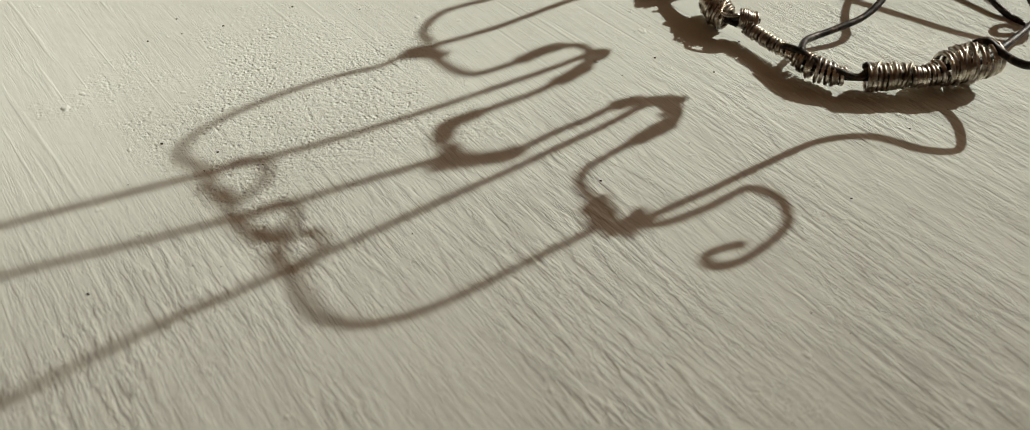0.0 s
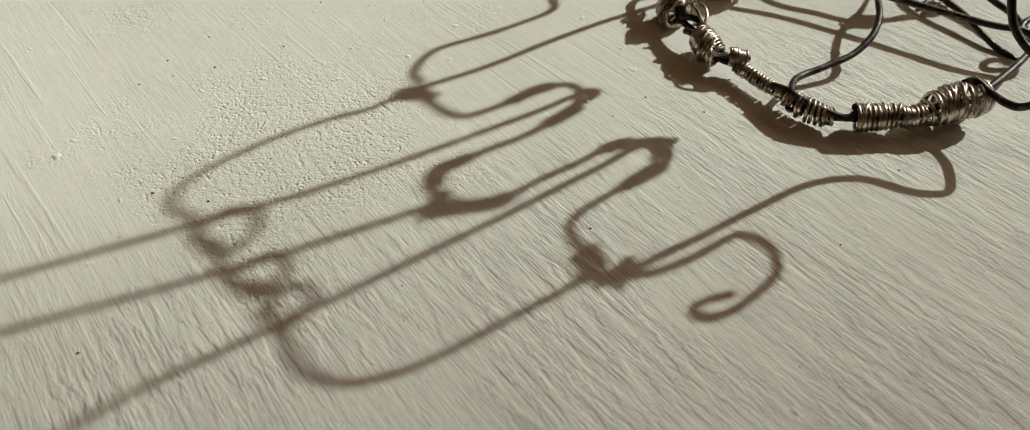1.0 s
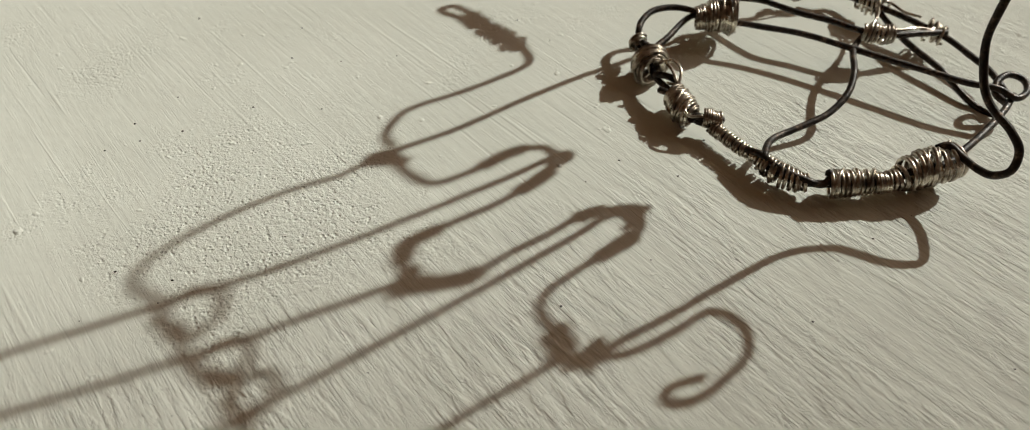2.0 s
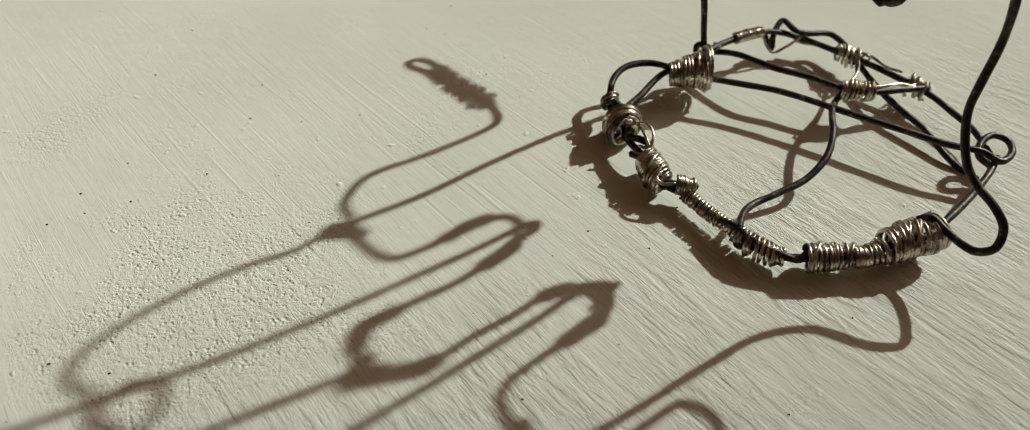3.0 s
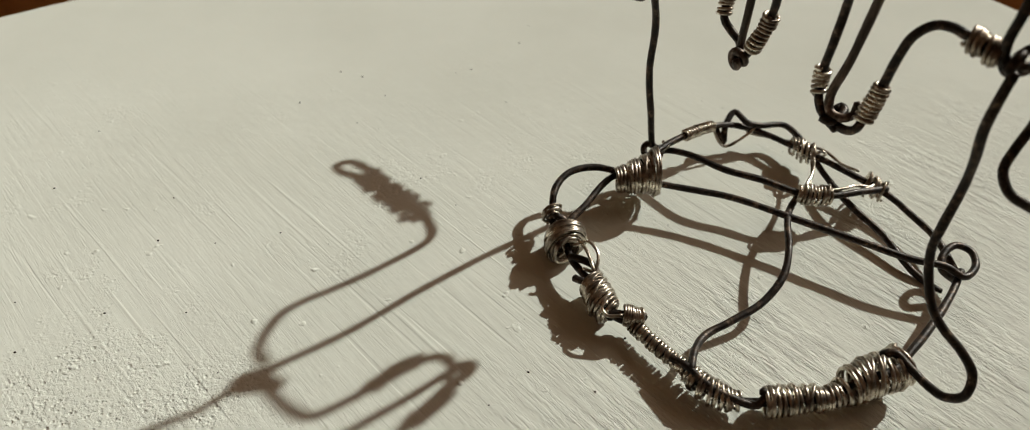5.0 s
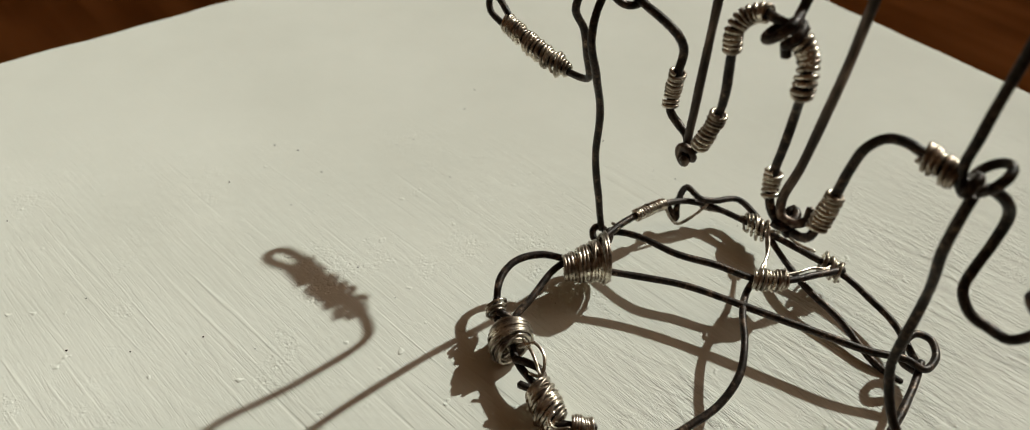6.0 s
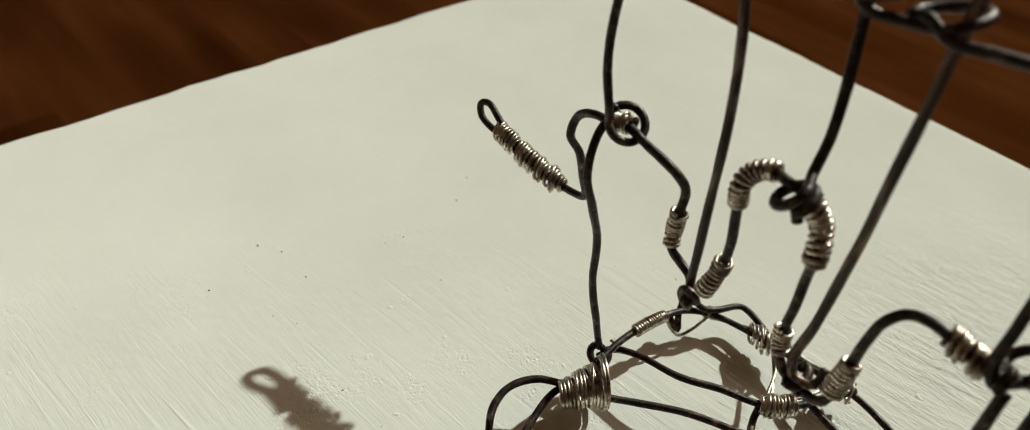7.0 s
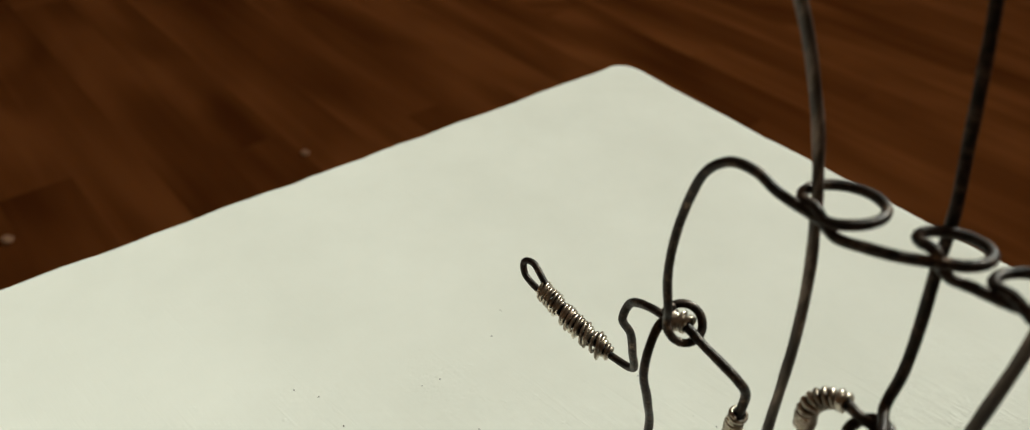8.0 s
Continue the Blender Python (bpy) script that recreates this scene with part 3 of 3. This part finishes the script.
# windings of fine silver wire
BIND = "coil of tarnished silver wire"
coil(prong_axis, 0.0, 1.0, finger, 26, 0.00215, "coil", BIND, 0.26, [0.85, 1.05, 0.95, 1.15, 1.0, 1.15, 0.7], 1, 0.00042, 0.4)
coil(valley_left_line, 0.53, 0.755, valley_left, None, 0.00138, "coil", BIND, 0.07, None, 2, 0.00043)
coil(ridge_line, 0.045, 0.150, ridge, None, 0.00144, "coil", BIND, 0.09, [1.1, 1.0, 1.1], 3, 0.00043)
coil(ridge_line, 0.305, 0.440, ridge, None, 0.00142, "coil", BIND, 0.06, None, 4, 0.00048)
coil(ridge_line, 0.500, 0.640, ridge, None, 0.00146, "coil", BIND, 0.08, [1.2, 0.95, 1.05, 1.05], 5, 0.00050)
coil(ridge_line, 0.835, 0.900, ridge, None, 0.00138, "coil", BIND, 0.08, None, 6, 0.00043)
coil(valley_right_line, 0.140, 0.345, valley_right, None, 0.00150, "coil", BIND, 0.07, [1.15, 1.05, 0.95], 7, 0.00045)
coil(valley_right_line, 0.785, 0.955, valley_right, 10, 0.00180, "coil", BIND, 0.22, [0.9, 1.15, 0.95, 1.12, 0.85], 8, 0.00046, 0.5)
coil(knot_axis, 0.15, 0.95, upright_left, 7, 0.00165, "coil", BIND, 0.15, [1.2, 1.05, 1.0, 0.9], 9, 0.00042, 0.25)
coil(left_axis, 0.0, 1.0, rim_front, 13, 0.0034, "coil", BIND, 0.12, [0.85, 1.05, 1.25, 1.5, 1.75], 10, 0.00046, 0.35)
coil(rim_front_line, 0.176, 0.228, rim_front, 12, 0.0046, "coil", BIND, 0.16, [0.7, 1.05, 1.08, 0.72], 11, 0.00044, 0.35)
coil(rim_front_line, 0.286, 0.346, rim_front, 12, 0.0032, "coil", BIND, 0.12, [0.8, 1.1, 1.05, 0.8], 12, 0.00044, 0.3)
coil(stub_line, 0.40, 0.97, stub, 9, 0.00165, "coil", BIND, 0.12, [1.35, 1.2, 1.0], 13, 0.00044)
coil(rim_front_line, 0.378, 0.480, rim_front, 17, 0.00150, "coil", BIND, 0.14, None, 14, 0.00044)
coil(rim_front_line, 0.470, 0.553, rim_front, 12, 0.0023, "coil", BIND, 0.1, [0.85, 1.05, 1.15, 0.95, 0.8], 15, 0.00046, 0.3)
coil(rim_front_line, 0.580, 0.662, rim_front, 12, 0.0029, "coil", BIND, 0.18, [1.1, 1.05, 1.0, 0.85, 0.75], 16, 0.00048, 0.2)
coil(rim_front_line, 0.650, 0.684, rim_front, 5, 0.0024, "coil", BIND, 0.1, [0.85, 0.9, 1.2], 17, 0.00046, 0.3)
coil(rim_front_line, 0.678, 0.716, rim_front, 3.5, 0.0037, "coil", BIND, 0.2, [0.8, 1.05, 1.1], 18, 0.00048, 0.6)
coil(rim_front_line, 0.706, 0.776, rim_front, 10, 0.0038, "coil", BIND, 0.2, [1.0, 1.05, 1.02, 1.08, 0.95], 24, 0.00048, 0.3)
# loose turns that cross the neat ones
coil(rim_front_line, 0.690, 0.770, rim_front, 4.5, 0.0039, "coil", BIND, 0.2, [0.9, 1.05, 0.95], 25, 0.00044, 0.9)
coil(rim_front_line, 0.585, 0.655, rim_front, 4.5, 0.0031, "coil", BIND, 0.2, [1.0, 1.0, 0.85], 26, 0.00044, 1.0)
coil(rim_front_line, 0.178, 0.226, rim_front, 6.5, 0.0047, "coil", BIND, 0.25, [0.75, 1.08, 0.75], 28, 0.00042, 0.9)
coil(rim_front_line, 0.290, 0.342, rim_front, 4.5, 0.0034, "coil", BIND, 0.25, None, 29, 0.00042, 0.9)
coil(left_axis, 0.1, 1.0, rim_front, 5.5, 0.0037, "coil", BIND, 0.2, [0.8, 1.2, 1.65], 30, 0.00042, 0.8)
coil(bar_back_line, 0.615, 0.730, bar_back, 3.5, 0.0026, "coil", BIND, 0.2, None, 31, 0.00040, 0.9)
coil(rim_back_line, 0.155, 0.262, rim_back, 13, 0.00135, "coil", BIND, 0.08, None, 19, 0.00042)
coil(rim_back_line, 0.490, 0.565, rim_back, 7, 0.0022, "coil", BIND, 0.35, [0.8, 1.2, 1.0], 20, 0.00042, 0.8)
coil(bar_back_line, 0.610, 0.735, bar_back, 8, 0.0023, "coil", BIND, 0.2, [0.95, 1.15, 1.0, 0.9], 21, 0.00042, 0.3)
coil(rim_back_line, 0.690, 0.752, rim_back, 7, 0.0024, "coil", BIND, 0.25, [1.25, 0.95, 1.1], 22, 0.00042, 0.35)
coil(hoop_line, 0.68, 0.80, hoop, 4, 0.0017, "coil", BIND, 0.3, None, 23, 0.00042, 0.4)


def fine_wire(points, parent, name="tie_wire"):
    line = spline([Vector(p) * CM for p in points], 0.0008)
    bm = bmesh.new()
    tube(bm, line, R_FINE, 6)
    return part(name, bm, SILVER, parent, "thin loose end of silver wire")


fine_wire([(3.355, 3.876, 0.743), (2.914, 2.779, 0.852), (2.388, 2.070, 0.862)], rim_back)
fine_wire([(3.277, 3.763, 0.710), (2.864, 2.706, 0.777), (2.487, 2.035, 0.866)], rim_back)
fine_wire([(2.848, 1.858, 0.929), (3.339, 1.930, 0.912), (3.812, 2.066, 0.872), (4.349, 2.000, 0.805)], bar_back)
fine_wire([(2.893, 1.738, 0.771), (3.386, 1.810, 0.805), (3.879, 1.926, 0.834), (4.364, 2.145, 0.803)], bar_back)
fine_wire([(0.639, 4.640, 0.956), (0.812, 4.487, 0.625), (1.079, 4.456, 0.361), (1.544, 4.560, 0.532), (2.011, 4.845, 0.690), (2.098, 5.099, 0.632), (1.914, 5.001, 0.451), (2.434, 4.734, 0.435), (3.020, 4.262, 0.592)], bow)
fine_wire([(3.181, 3.905, 0.775), (3.551, 3.597, 0.816), (3.828, 2.939, 0.836), (4.073, 2.572, 0.927)], rim_back)
fine_wire([(-1.548, 3.437, 0.976), (-1.220, 3.564, 0.967), (-0.935, 3.698, 1.007), (-0.839, 3.784, 1.023), (-0.970, 3.988, 1.000)], rim_back)
fine_wire([(-3.960, 0.396, 0.862), (-3.612, 0.411, 0.945), (-3.437, 0.043, 0.897), (-3.572, -0.311, 0.718), (-3.799, -0.159, 0.636)], rim_front)
fine_wire([(-3.822, 0.638, 0.816), (-3.685, 0.187, 0.884), (-3.591, -0.361, 0.798)], rim_front)
fine_wire([(-3.429, -1.222, 0.736), (-3.583, -1.392, 0.696), (-3.492, -1.571, 0.657), (-3.167, -1.616, 0.694)], rim_front)
